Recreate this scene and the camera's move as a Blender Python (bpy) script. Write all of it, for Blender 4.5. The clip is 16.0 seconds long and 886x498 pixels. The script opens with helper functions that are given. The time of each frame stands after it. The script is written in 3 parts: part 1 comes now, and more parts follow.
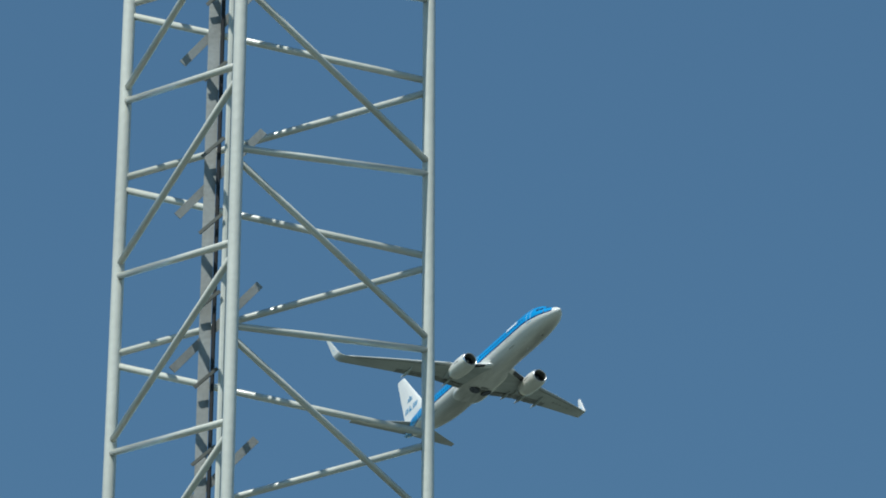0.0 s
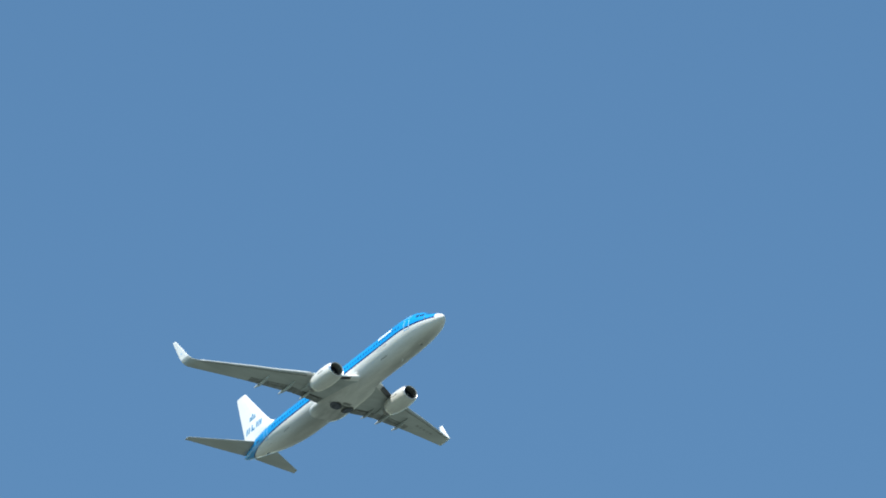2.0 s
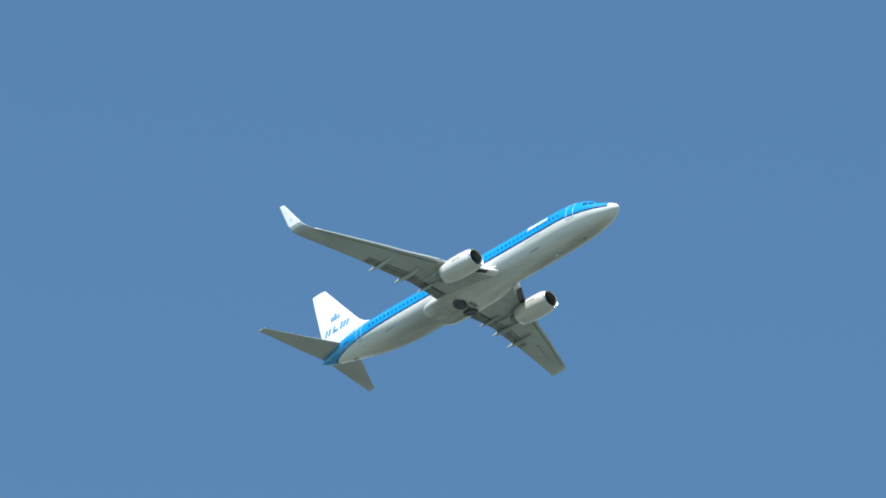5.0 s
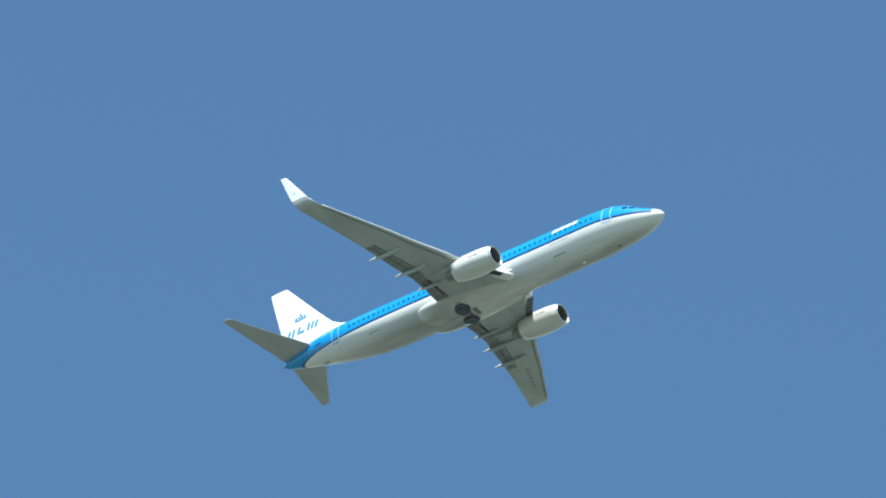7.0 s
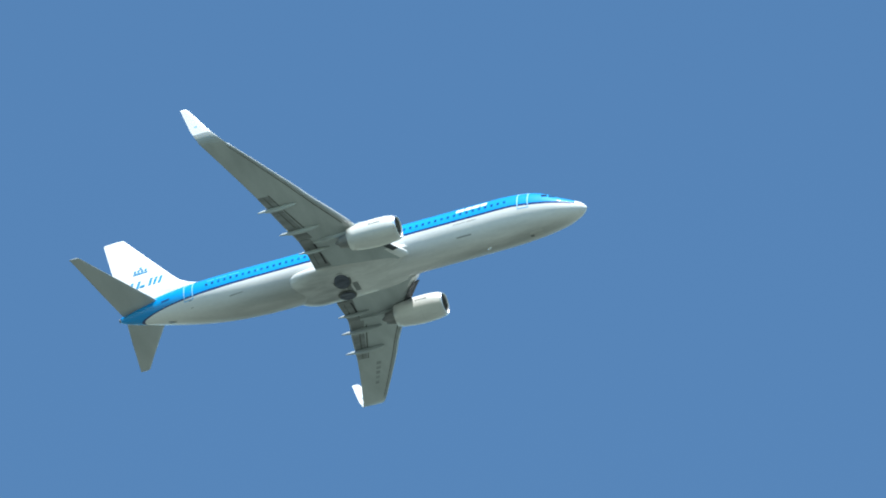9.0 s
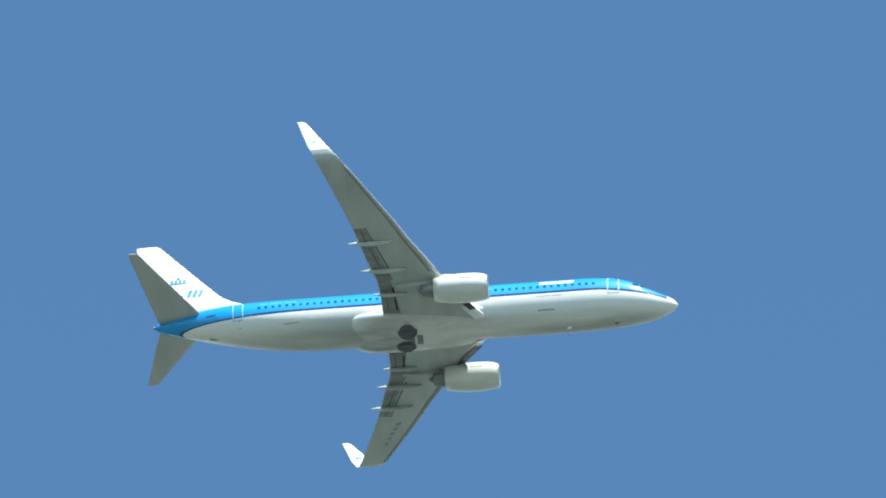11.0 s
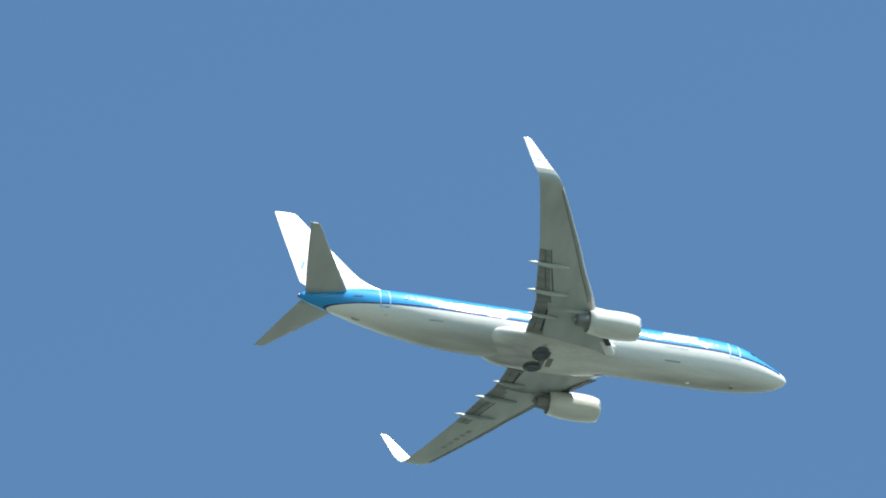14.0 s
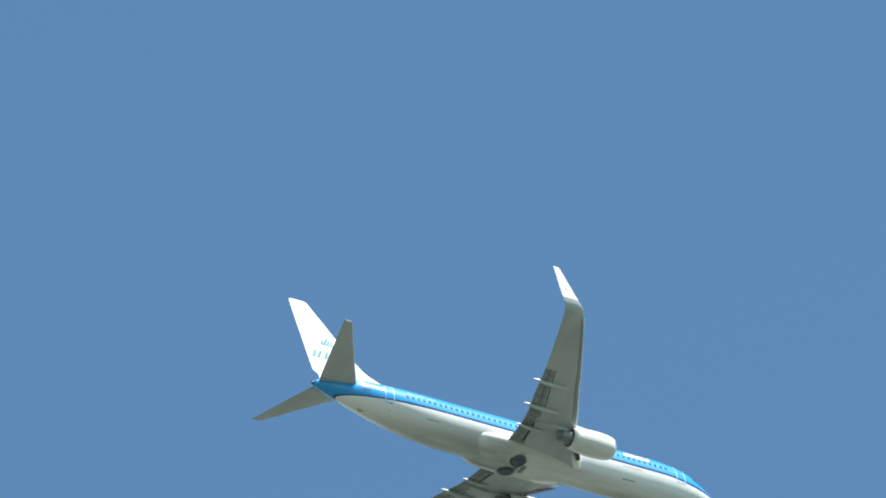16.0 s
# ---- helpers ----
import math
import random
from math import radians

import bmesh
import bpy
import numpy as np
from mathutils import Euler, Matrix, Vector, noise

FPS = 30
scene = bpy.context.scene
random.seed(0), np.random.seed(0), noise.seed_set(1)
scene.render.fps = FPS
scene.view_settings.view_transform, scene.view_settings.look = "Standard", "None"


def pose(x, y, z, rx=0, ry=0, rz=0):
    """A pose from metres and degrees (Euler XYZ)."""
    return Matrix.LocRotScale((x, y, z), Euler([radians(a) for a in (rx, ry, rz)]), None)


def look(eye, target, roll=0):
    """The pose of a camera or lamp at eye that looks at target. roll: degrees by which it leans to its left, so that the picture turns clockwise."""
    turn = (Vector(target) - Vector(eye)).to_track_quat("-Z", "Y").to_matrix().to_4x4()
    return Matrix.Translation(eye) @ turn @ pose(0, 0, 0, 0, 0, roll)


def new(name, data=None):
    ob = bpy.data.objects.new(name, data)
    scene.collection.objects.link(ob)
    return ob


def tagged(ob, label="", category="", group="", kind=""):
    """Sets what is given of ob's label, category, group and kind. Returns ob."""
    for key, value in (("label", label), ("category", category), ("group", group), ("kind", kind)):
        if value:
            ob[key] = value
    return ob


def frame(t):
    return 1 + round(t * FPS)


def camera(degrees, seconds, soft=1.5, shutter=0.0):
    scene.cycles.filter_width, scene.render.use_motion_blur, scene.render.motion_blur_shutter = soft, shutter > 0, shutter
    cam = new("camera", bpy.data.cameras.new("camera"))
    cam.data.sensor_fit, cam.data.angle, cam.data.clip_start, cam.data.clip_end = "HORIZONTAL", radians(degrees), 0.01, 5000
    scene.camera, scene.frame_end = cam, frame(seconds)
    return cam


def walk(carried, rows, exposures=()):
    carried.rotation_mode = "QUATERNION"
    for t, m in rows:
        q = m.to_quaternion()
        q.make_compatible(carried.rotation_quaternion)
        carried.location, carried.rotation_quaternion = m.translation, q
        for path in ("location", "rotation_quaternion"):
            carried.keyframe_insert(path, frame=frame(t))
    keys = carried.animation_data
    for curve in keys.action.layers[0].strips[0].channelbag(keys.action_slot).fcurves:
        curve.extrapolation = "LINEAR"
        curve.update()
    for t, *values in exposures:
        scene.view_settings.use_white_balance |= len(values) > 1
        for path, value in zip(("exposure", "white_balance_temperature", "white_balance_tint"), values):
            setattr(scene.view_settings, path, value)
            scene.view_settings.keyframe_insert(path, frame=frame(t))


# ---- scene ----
EYE = (0.0, 0.0, 1.6)
cam = camera(3.8257, 16.0, soft=1.85)
walk(cam, [
    (0, pose(*EYE, 113.0598, -0.9967, 60.7234)),
    (0.1, pose(*EYE, 113.2411, -0.8326, 60.5381)),
    (0.2, pose(*EYE, 113.5148, -0.6685, 60.2371)),
    (0.3, pose(*EYE, 113.6167, -0.6282, 60.0268)),
    (0.4, pose(*EYE, 113.6744, -0.5879, 59.7579)),
    (0.5, pose(*EYE, 113.6803, -0.8453, 59.4717)),
    (0.6, pose(*EYE, 113.8046, -0.9462, 59.1840)),
    (0.7, pose(*EYE, 113.8939, -1.0112, 58.9767)),
    (0.8, pose(*EYE, 113.9931, -1.0763, 58.6756)),
    (1, pose(*EYE, 114.3031, -1.1521, 58.1170)),
    (1.2, pose(*EYE, 114.6897, -1.1882, 57.5835)),
    (1.5, pose(*EYE, 115.1499, -1.2424, 56.7658)),
    (1.7, pose(*EYE, 115.4722, -1.2199, 56.1301)),
    (1.8, pose(*EYE, 115.7082, -1.2086, 55.7719)),
    (2, pose(*EYE, 116.2011, -1.1861, 55.3235)),
    (2.2, pose(*EYE, 116.3472, -1.0633, 54.9773)),
    (2.3, pose(*EYE, 116.3957, -1.0019, 54.7812)),
    (2.5, pose(*EYE, 116.6363, -0.8791, 54.4195)),
    (2.7, pose(*EYE, 116.9376, -0.9018, 53.9857)),
    (3, pose(*EYE, 117.5419, -0.9359, 53.1455)),
    (3.2, pose(*EYE, 117.9266, -1.0605, 52.4117)),
    (3.5, pose(*EYE, 118.4393, -1.2474, 51.3768)),
    (3.7, pose(*EYE, 118.7729, -1.4159, 50.5932)),
    (4.2, pose(*EYE, 119.7464, -1.7041, 48.6811)),
    (4.7, pose(*EYE, 120.7634, -2.3579, 46.4289)),
    (5.3, pose(*EYE, 122.0257, -3.1389, 43.4886)),
    (5.8, pose(*EYE, 123.0879, -3.3974, 41.0465)),
    (6, pose(*EYE, 123.5573, -3.1834, 40.0043)),
    (6.2, pose(*EYE, 124.0623, -2.9952, 39.0194)),
    (6.3, pose(*EYE, 124.2461, -2.9012, 38.6072)),
    (6.5, pose(*EYE, 124.4203, -2.7130, 37.8205)),
    (6.7, pose(*EYE, 124.7868, -2.7655, 36.8240)),
    (6.8, pose(*EYE, 125.1563, -2.7918, 36.2788)),
    (7, pose(*EYE, 125.6478, -2.8443, 35.0928)),
    (7.2, pose(*EYE, 125.9656, -2.8636, 33.9094)),
    (7.3, pose(*EYE, 126.1559, -2.8733, 33.3034)),
    (7.5, pose(*EYE, 126.5611, -2.8926, 32.1072)),
    (7.8, pose(*EYE, 127.2904, -2.9029, 30.2113)),
    (8, pose(*EYE, 127.7104, -2.9098, 28.9855)),
    (8.2, pose(*EYE, 128.0757, -2.8271, 27.7528)),
    (8.3, pose(*EYE, 128.3012, -2.7858, 27.0135)),
    (8.5, pose(*EYE, 128.7181, -2.7031, 25.2549)),
    (8.7, pose(*EYE, 129.0988, -2.6580, 23.6732)),
    (8.8, pose(*EYE, 129.2538, -2.6355, 22.9565)),
    (9, pose(*EYE, 129.5380, -2.5904, 21.5549)),
    (9.2, pose(*EYE, 129.8793, -2.6810, 20.1589)),
    (9.7, pose(*EYE, 130.7178, -2.6991, 16.2854)),
    (10.2, pose(*EYE, 131.4990, -2.7888, 12.1880)),
    (10.8, pose(*EYE, 132.2647, -2.9051, 7.0662)),
    (11.3, pose(*EYE, 132.6826, -2.9395, 2.7173)),
    (11.5, pose(*EYE, 132.8972, -2.4299, 1.1455)),
    (11.7, pose(*EYE, 132.8381, -2.1396, -0.3037)),
    (11.8, pose(*EYE, 132.7937, -1.9945, -0.8661)),
    (12, pose(*EYE, 132.7410, -1.7042, -1.9743)),
    (12.2, pose(*EYE, 132.6929, -1.4540, -3.3820)),
    (12.3, pose(*EYE, 132.6661, -1.3288, -4.2577)),
    (12.5, pose(*EYE, 132.5292, -1.0786, -6.4438)),
    (12.8, pose(*EYE, 132.6040, -0.5837, -8.4957)),
    (13, pose(*EYE, 132.6477, -0.2537, -9.2051)),
    (13.1, pose(*EYE, 132.6611, -0.2631, -9.8959)),
    (13.4, pose(*EYE, 132.6638, -0.2915, -12.2740)),
    (13.5, pose(*EYE, 132.5828, -0.3009, -13.0771)),
    (13.7, pose(*EYE, 132.1146, -0.2185, -14.5947)),
    (14, pose(*EYE, 131.8325, -0.0949, -17.0550)),
    (14.2, pose(*EYE, 131.6504, -0.0143, -18.6324)),
    (14.4, pose(*EYE, 131.1810, 0.0663, -20.2018)),
    (14.5, pose(*EYE, 130.9860, 0.1066, -20.9758)),
    (14.8, pose(*EYE, 130.4811, 0.5161, -22.9744)),
    (15, pose(*EYE, 130.2967, 0.7891, -24.0825)),
    (15.2, pose(*EYE, 130.1766, 1.1030, -25.1583)),
    (15.4, pose(*EYE, 129.9068, 1.4169, -26.3767)),
    (15.5, pose(*EYE, 129.7942, 1.5738, -26.9970)),
    (15.6, pose(*EYE, 129.7735, 1.7568, -27.6229)),
    (15.7, pose(*EYE, 129.7154, 1.9398, -28.1394)),
    (16, pose(*EYE, 129.3185, 1.5126, -30.4224)),
], exposures=[(0, -0.05, 6150, 1), (0.5, 0.17, 6150, 3), (1, 0.39, 6150, 5), (1.5, 0.55, 6150, 5), (3, 0.66, 6180, 5), (7, 0.86, 6150, 5), (9, 0.95, 5930, 5), (12.5, 1.06, 6220, 5), (14, 1.01, 6380, 5), (16, 0.94, 6480, 5)])

# ---- sky, sun and light ----
SUN_WAY = Vector((0.231, -0.471, 0.852)).normalized()
world = bpy.data.worlds.new("sky")
scene.world = world
world.use_nodes = True
wn = world.node_tree
sky = wn.nodes.new("ShaderNodeTexSky")
sky.sky_type = "NISHITA"
sky.sun_disc = False
sky.sun_elevation = math.asin(SUN_WAY.z)
sky.sun_rotation = math.atan2(SUN_WAY.x, SUN_WAY.y)
sky.air_density, sky.dust_density, sky.ozone_density = 1.0, 0.0, 4.0
hue = wn.nodes.new("ShaderNodeMix")
hue.data_type, hue.blend_type = "RGBA", "MULTIPLY"
hue.inputs[0].default_value, hue.inputs[7].default_value = 1.0, (0.86, 1.0, 0.97, 1)
wn.links.new(sky.outputs[0], hue.inputs[6])
wn.links.new(hue.outputs[2], wn.nodes["Background"].inputs[0])
wn.nodes["Background"].inputs[1].default_value = 0.088
sun = new("sun", bpy.data.lights.new("sun", "SUN"))
sun.data.energy, sun.data.angle, sun.data.color = 5.0, radians(0.53), (1.0, 0.96, 0.9)
sun.matrix_world = look(SUN_WAY * 100, (0, 0, 0))


# ---- materials ----
def material(name, rough=0.4, metal=0.0, coat=0.0):
    m = bpy.data.materials.new(name)
    m.use_nodes = True
    b = m.node_tree.nodes["Principled BSDF"]
    b.inputs["Roughness"].default_value = rough
    b.inputs["Metallic"].default_value = metal
    b.inputs["Coat Weight"].default_value = coat
    b.inputs["Coat Roughness"].default_value = 0.12
    return m, m.node_tree, b


def noise_node(nt, scale, detail=4.0, stretch=(1, 1, 1)):
    co = nt.nodes.new("ShaderNodeTexCoord")
    mp = nt.nodes.new("ShaderNodeMapping")
    mp.inputs["Scale"].default_value = stretch
    n = nt.nodes.new("ShaderNodeTexNoise")
    n.inputs["Scale"].default_value, n.inputs["Detail"].default_value = scale, detail
    nt.links.new(co.outputs["Object"], mp.inputs[0])
    nt.links.new(mp.outputs[0], n.inputs["Vector"])
    return n


def remap(nt, value, a, b, lo, hi):
    r = nt.nodes.new("ShaderNodeMapRange")
    for k, v in enumerate((a, b, lo, hi)):
        r.inputs[1 + k].default_value = v
    nt.links.new(value, r.inputs[0])
    return r.outputs[0]


def math_node(nt, op, a, b=None):
    n = nt.nodes.new("ShaderNodeMath")
    n.operation = op
    for k, v in enumerate((a, b)):
        if v is None:
            continue
        if isinstance(v, (int, float)):
            n.inputs[k].default_value = v
        else:
            nt.links.new(v, n.inputs[k])
    return n.outputs[0]


def mix_colour(nt, fac, a, b, mode="MIX"):
    n = nt.nodes.new("ShaderNodeMix")
    n.data_type, n.blend_type = "RGBA", mode
    for sock, v in ((n.inputs[0], fac), (n.inputs[6], a), (n.inputs[7], b)):
        if isinstance(v, tuple):
            sock.default_value = (*v, 1)
        elif isinstance(v, (int, float)):
            sock.default_value = v
        else:
            nt.links.new(v, sock)
    return n.outputs[2]


def worn_paint(name, colour, rough=0.35, metal=0.0, coat=0.0, dirt=0.25, scale=0.7, stretch=(0.25, 1, 1), bump=0.0):
    """Paint with broad stains drawn out along the airflow and a finer grain."""
    m, nt, b = material(name, rough, metal, coat)
    broad = noise_node(nt, scale, 5, stretch)
    fine = noise_node(nt, scale * 9, 3)
    f = math_node(nt, "MULTIPLY", remap(nt, broad.outputs[0], 0.35, 0.7, 1.0, 1.0 - dirt), remap(nt, fine.outputs[0], 0.3, 0.7, 1.0, 1.0 - dirt * 0.3))
    col = mix_colour(nt, 1.0, colour, f, "MULTIPLY")
    nt.links.new(col, b.inputs["Base Color"])
    nt.links.new(remap(nt, broad.outputs[0], 0.3, 0.7, rough * 0.85, min(1.0, rough * 1.25)), b.inputs["Roughness"])
    if bump:
        bp = nt.nodes.new("ShaderNodeBump")
        bp.inputs["Strength"].default_value, bp.inputs["Distance"].default_value = bump, 0.01
        nt.links.new(fine.outputs[0], bp.inputs["Height"])
        nt.links.new(bp.outputs[0], b.inputs["Normal"])
    return m


WHITE, BLUE, NAVY = (0.84, 0.83, 0.80), (0.010, 0.290, 0.68), (0.008, 0.035, 0.15)


def livery():
    """Sky-blue roof, a navy line and a white lower body; the line drops a little towards the nose."""
    m, nt, b = material("livery_paint", 0.5, 0.0, 1.0)
    b.inputs["Specular IOR Level"].default_value = 0.15
    b.inputs["Coat Roughness"].default_value = 0.068
    co = nt.nodes.new("ShaderNodeTexCoord")
    xyz = nt.nodes.new("ShaderNodeSeparateXYZ")
    nt.links.new(co.outputs["Object"], xyz.inputs[0])
    x, z = xyz.outputs[0], xyz.outputs[2]
    fore = math_node(nt, "MULTIPLY", math_node(nt, "MAXIMUM", math_node(nt, "ADD", x, 5.5), 0.0), 0.085)
    level = math_node(nt, "ADD", z, fore)
    is_blue = math_node(nt, "MULTIPLY", math_node(nt, "GREATER_THAN", level, -0.07), math_node(nt, "LESS_THAN", x, -0.75))
    is_navy = math_node(nt, "MULTIPLY", math_node(nt, "GREATER_THAN", level, math_node(nt, "ADD", -0.26, math_node(nt, "MULTIPLY", math_node(nt, "MINIMUM", math_node(nt, "MAXIMUM", math_node(nt, "SUBTRACT", -30.0, x), 0.0), 4.0), 0.03))), math_node(nt, "LESS_THAN", x, -0.75))
    broad, fine = noise_node(nt, 0.5, 5, (0.18, 1, 1)), noise_node(nt, 5.0, 3, (0.5, 1, 1))
    grime = math_node(nt, "MULTIPLY", remap(nt, broad.outputs[0], 0.35, 0.7, 1.0, 0.86), remap(nt, fine.outputs[0], 0.3, 0.7, 1.0, 0.95))
    # oil and dust streaks along the keel, plus underside shade put into the colour
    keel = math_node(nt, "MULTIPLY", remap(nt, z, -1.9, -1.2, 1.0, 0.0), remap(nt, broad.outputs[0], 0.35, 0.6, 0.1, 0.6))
    # oily dirt and fairing shade painted in behind the wheels, darker towards the bottom
    soot_shade = math_node(nt, "MULTIPLY", math_node(nt, "MULTIPLY", remap(nt, x, -37.0, -25.5, 0.25, 1.0), remap(nt, x, -23.0, -22.0, 1.0, 0.0)), math_node(nt, "MULTIPLY", remap(nt, z, -1.75, -0.35, 1.0, 0.0), remap(nt, broad.outputs[0], 0.3, 0.7, 0.45, 0.9)))
    keel = math_node(nt, "MAXIMUM", keel, soot_shade)
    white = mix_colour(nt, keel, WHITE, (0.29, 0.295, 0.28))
    col = mix_colour(nt, is_blue, mix_colour(nt, is_navy, white, NAVY), BLUE)
    nt.links.new(mix_colour(nt, 1.0, col, grime, "MULTIPLY"), b.inputs["Base Color"])
    b.inputs["Coat IOR"].default_value = 1.52
    # the streaked keel is dull
    nt.links.new(remap(nt, z, -1.3, -0.5, 0.12, 1.0), b.inputs["Coat Weight"])
    # the skin waves between its lengthwise stringers
    wave = nt.nodes.new("ShaderNodeBump")
    wave.inputs["Strength"].default_value, wave.inputs["Distance"].default_value = 1.0, 0.085
    nt.links.new(noise_node(nt, 3.0, 2, (0.04, 1, 1)).outputs[0], wave.inputs["Height"])
    nt.links.new(wave.outputs[0], b.inputs["Coat Normal"])
    return m


def fairing_paint():
    """Pale paint, streaked and darker low down behind the wheel wells."""
    m, nt, b = material("fairing_paint", 0.4, 0.0, 0.4)
    co = nt.nodes.new("ShaderNodeTexCoord")
    xyz = nt.nodes.new("ShaderNodeSeparateXYZ")
    nt.links.new(co.outputs["Object"], xyz.inputs[0])
    broad, fine = noise_node(nt, 0.8, 5, (0.25, 1, 1)), noise_node(nt, 6.0, 3, (0.3, 1, 1))
    aft_low = math_node(nt, "MULTIPLY", remap(nt, xyz.outputs[0], -21.0, -18.6, 1.0, 0.0), remap(nt, xyz.outputs[2], -1.95, -1.45, 1.0, 0.0))
    dark_mix = math_node(nt, "MULTIPLY", aft_low, remap(nt, broad.outputs[0], 0.3, 0.65, 0.45, 0.95))
    col = mix_colour(nt, dark_mix, (0.76, 0.755, 0.72), (0.27, 0.275, 0.27))
    wear = math_node(nt, "MULTIPLY", remap(nt, broad.outputs[0], 0.35, 0.7, 1.0, 0.72), remap(nt, fine.outputs[0], 0.3, 0.7, 1.0, 0.9))
    nt.links.new(mix_colour(nt, 1.0, col, wear, "MULTIPLY"), b.inputs["Base Color"])
    return m


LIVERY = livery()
M_WHITE = worn_paint("white_paint", WHITE, 0.4, coat=1.0, dirt=0.12)
M_FIN = worn_paint("fin_white_paint", (0.82, 0.81, 0.79), 0.32, coat=0.4, dirt=0.06)
M_BELLY = worn_paint("belly_paint", (0.70, 0.69, 0.64), 0.4, dirt=0.35)
M_FAIRING = fairing_paint()
M_WING = worn_paint("wing_grey_paint", (0.46, 0.49, 0.48), 0.42, dirt=0.17, scale=0.9, stretch=(1, 0.35, 1))
M_TAIL = worn_paint("tailplane_grey_paint", (0.45, 0.47, 0.46), 0.45, dirt=0.12, scale=0.8, stretch=(1, 0.3, 1))
M_EDGE = worn_paint("bare_leading_edge", (0.47, 0.49, 0.485), 0.48, 0.25, dirt=0.15)
M_NACELLE = worn_paint("nacelle_paint", (0.74, 0.73, 0.69), 0.34, coat=0.4, dirt=0.2, scale=1.2)
M_LIP = worn_paint("polished_lip", (0.76, 0.76, 0.76), 0.28, 0.9, dirt=0.1)
M_CORE = worn_paint("burnt_metal", (0.27, 0.27, 0.265), 0.5, 0.3, dirt=0.4, scale=2.0)
M_DARK = worn_paint("dark_gap", (0.03, 0.03, 0.032), 0.7, dirt=0.3)
M_SEAM = worn_paint("sealant_grey", (0.17, 0.175, 0.16), 0.6, dirt=0.4, scale=1.5)
# sooty grey with the shade of the flap coves put into it
M_SOOT_SHADE = worn_paint("sooty_shaded_grey", (0.26, 0.27, 0.26), 0.5, dirt=0.4, scale=1.5)
# flap grey, cove and track shade put into its tone
M_FLAP = worn_paint("flap_shaded_grey", (0.31, 0.325, 0.32), 0.45, dirt=0.45, scale=1.4, stretch=(0.4, 1, 1))
M_TYRE = worn_paint("tyre_rubber", (0.11, 0.12, 0.15), 0.8, dirt=0.4, scale=3)
M_HUB = worn_paint("wheel_hub_grey", (0.16, 0.17, 0.19), 0.4, 0.3, dirt=0.3, scale=3)
M_GLASS = worn_paint("cabin_glass", (0.02, 0.045, 0.10), 0.12, coat=0.5, dirt=0.1)


def window_glass():
    m, nt, b = material("cabin_window_glass", 0.15, 0.0, 0.4)
    r = nt.nodes.new("ShaderNodeObjectInfo").outputs["Random"]
    nt.links.new(mix_colour(nt, remap(nt, r, 0.0, 1.0, 0.0, 0.55), (0.008, 0.060, 0.19), (0.008, 0.15, 0.42)), b.inputs["Base Color"])
    return m


M_CABIN = window_glass()
M_LOGO = worn_paint("emblem_blue", (0.05, 0.28, 0.52), 0.35, dirt=0.1)
M_FAINT = worn_paint("faint_grey_marking", (0.52, 0.52, 0.49), 0.45, dirt=0.2, scale=2.0)
M_UNDER = worn_paint("wing_lettering_grey", (0.33, 0.35, 0.345), 0.45, dirt=0.25, scale=1.5)
M_PALE = worn_paint("pale_blue_marking", (0.06, 0.38, 0.72), 0.4, dirt=0.2, scale=2.0)
M_VENT = worn_paint("vent_grey", (0.36, 0.36, 0.34), 0.5, dirt=0.3, scale=2.0)
M_RECESS = worn_paint("recess_grey", (0.075, 0.08, 0.088), 0.6, dirt=0.3)
M_NAVY = worn_paint("navy_marking", (0.01, 0.07, 0.22), 0.4, dirt=0.15)
M_TITLE = worn_paint("title_white", (0.8, 0.81, 0.82), 0.35, dirt=0.08)
M_OUTLINE = worn_paint("door_outline_pale", (0.30, 0.55, 0.82), 0.4, dirt=0.15)
M_FAN = worn_paint("fan_blade_metal", (0.06, 0.06, 0.07), 0.4, 0.6, dirt=0.3, scale=4)
M_MAST = worn_paint("mast_paint", (0.68, 0.68, 0.61), 0.3, coat=0.8, dirt=0.2, scale=4.0, stretch=(1, 1, 0.4), bump=0.15)
M_ZINC = worn_paint("galvanised_steel", (0.34, 0.35, 0.34), 0.55, 0.35, dirt=0.35, scale=9.0, stretch=(1, 1, 0.5), bump=0.1)
M_CABLE = worn_paint("cable_sheath", (0.012, 0.012, 0.014), 0.55, dirt=0.3, scale=12)


def ground_paint():
    m, nt, b = material("dry_grass", 0.95)
    a, c = noise_node(nt, 0.012, 6), noise_node(nt, 0.9, 6)
    col = mix_colour(nt, remap(nt, a.outputs[0], 0.4, 0.6, 0.0, 1.0), GROUND_A, GROUND_B)
    nt.links.new(mix_colour(nt, 1.0, col, remap(nt, c.outputs[0], 0.3, 0.7, 0.75, 1.0), "MULTIPLY"), b.inputs["Base Color"])
    bp = nt.nodes.new("ShaderNodeBump")
    bp.inputs["Distance"].default_value = 0.05
    nt.links.new(c.outputs[0], bp.inputs["Height"])
    nt.links.new(bp.outputs[0], b.inputs["Normal"])
    return m


# ---- mesh helpers ----
def part(name, bm, mat, parent=None, label="", smooth=False):
    me = bpy.data.meshes.new(name)
    bmesh.ops.recalc_face_normals(bm, faces=bm.faces[:])
    bm.to_mesh(me)
    bm.free()
    me.materials.append(mat)
    if smooth:
        me.polygons.foreach_set("use_smooth", [len(p.vertices) <= 4 for p in me.polygons])
    ob = new(name, me)
    ob.parent = parent
    return tagged(ob, label) if label else ob


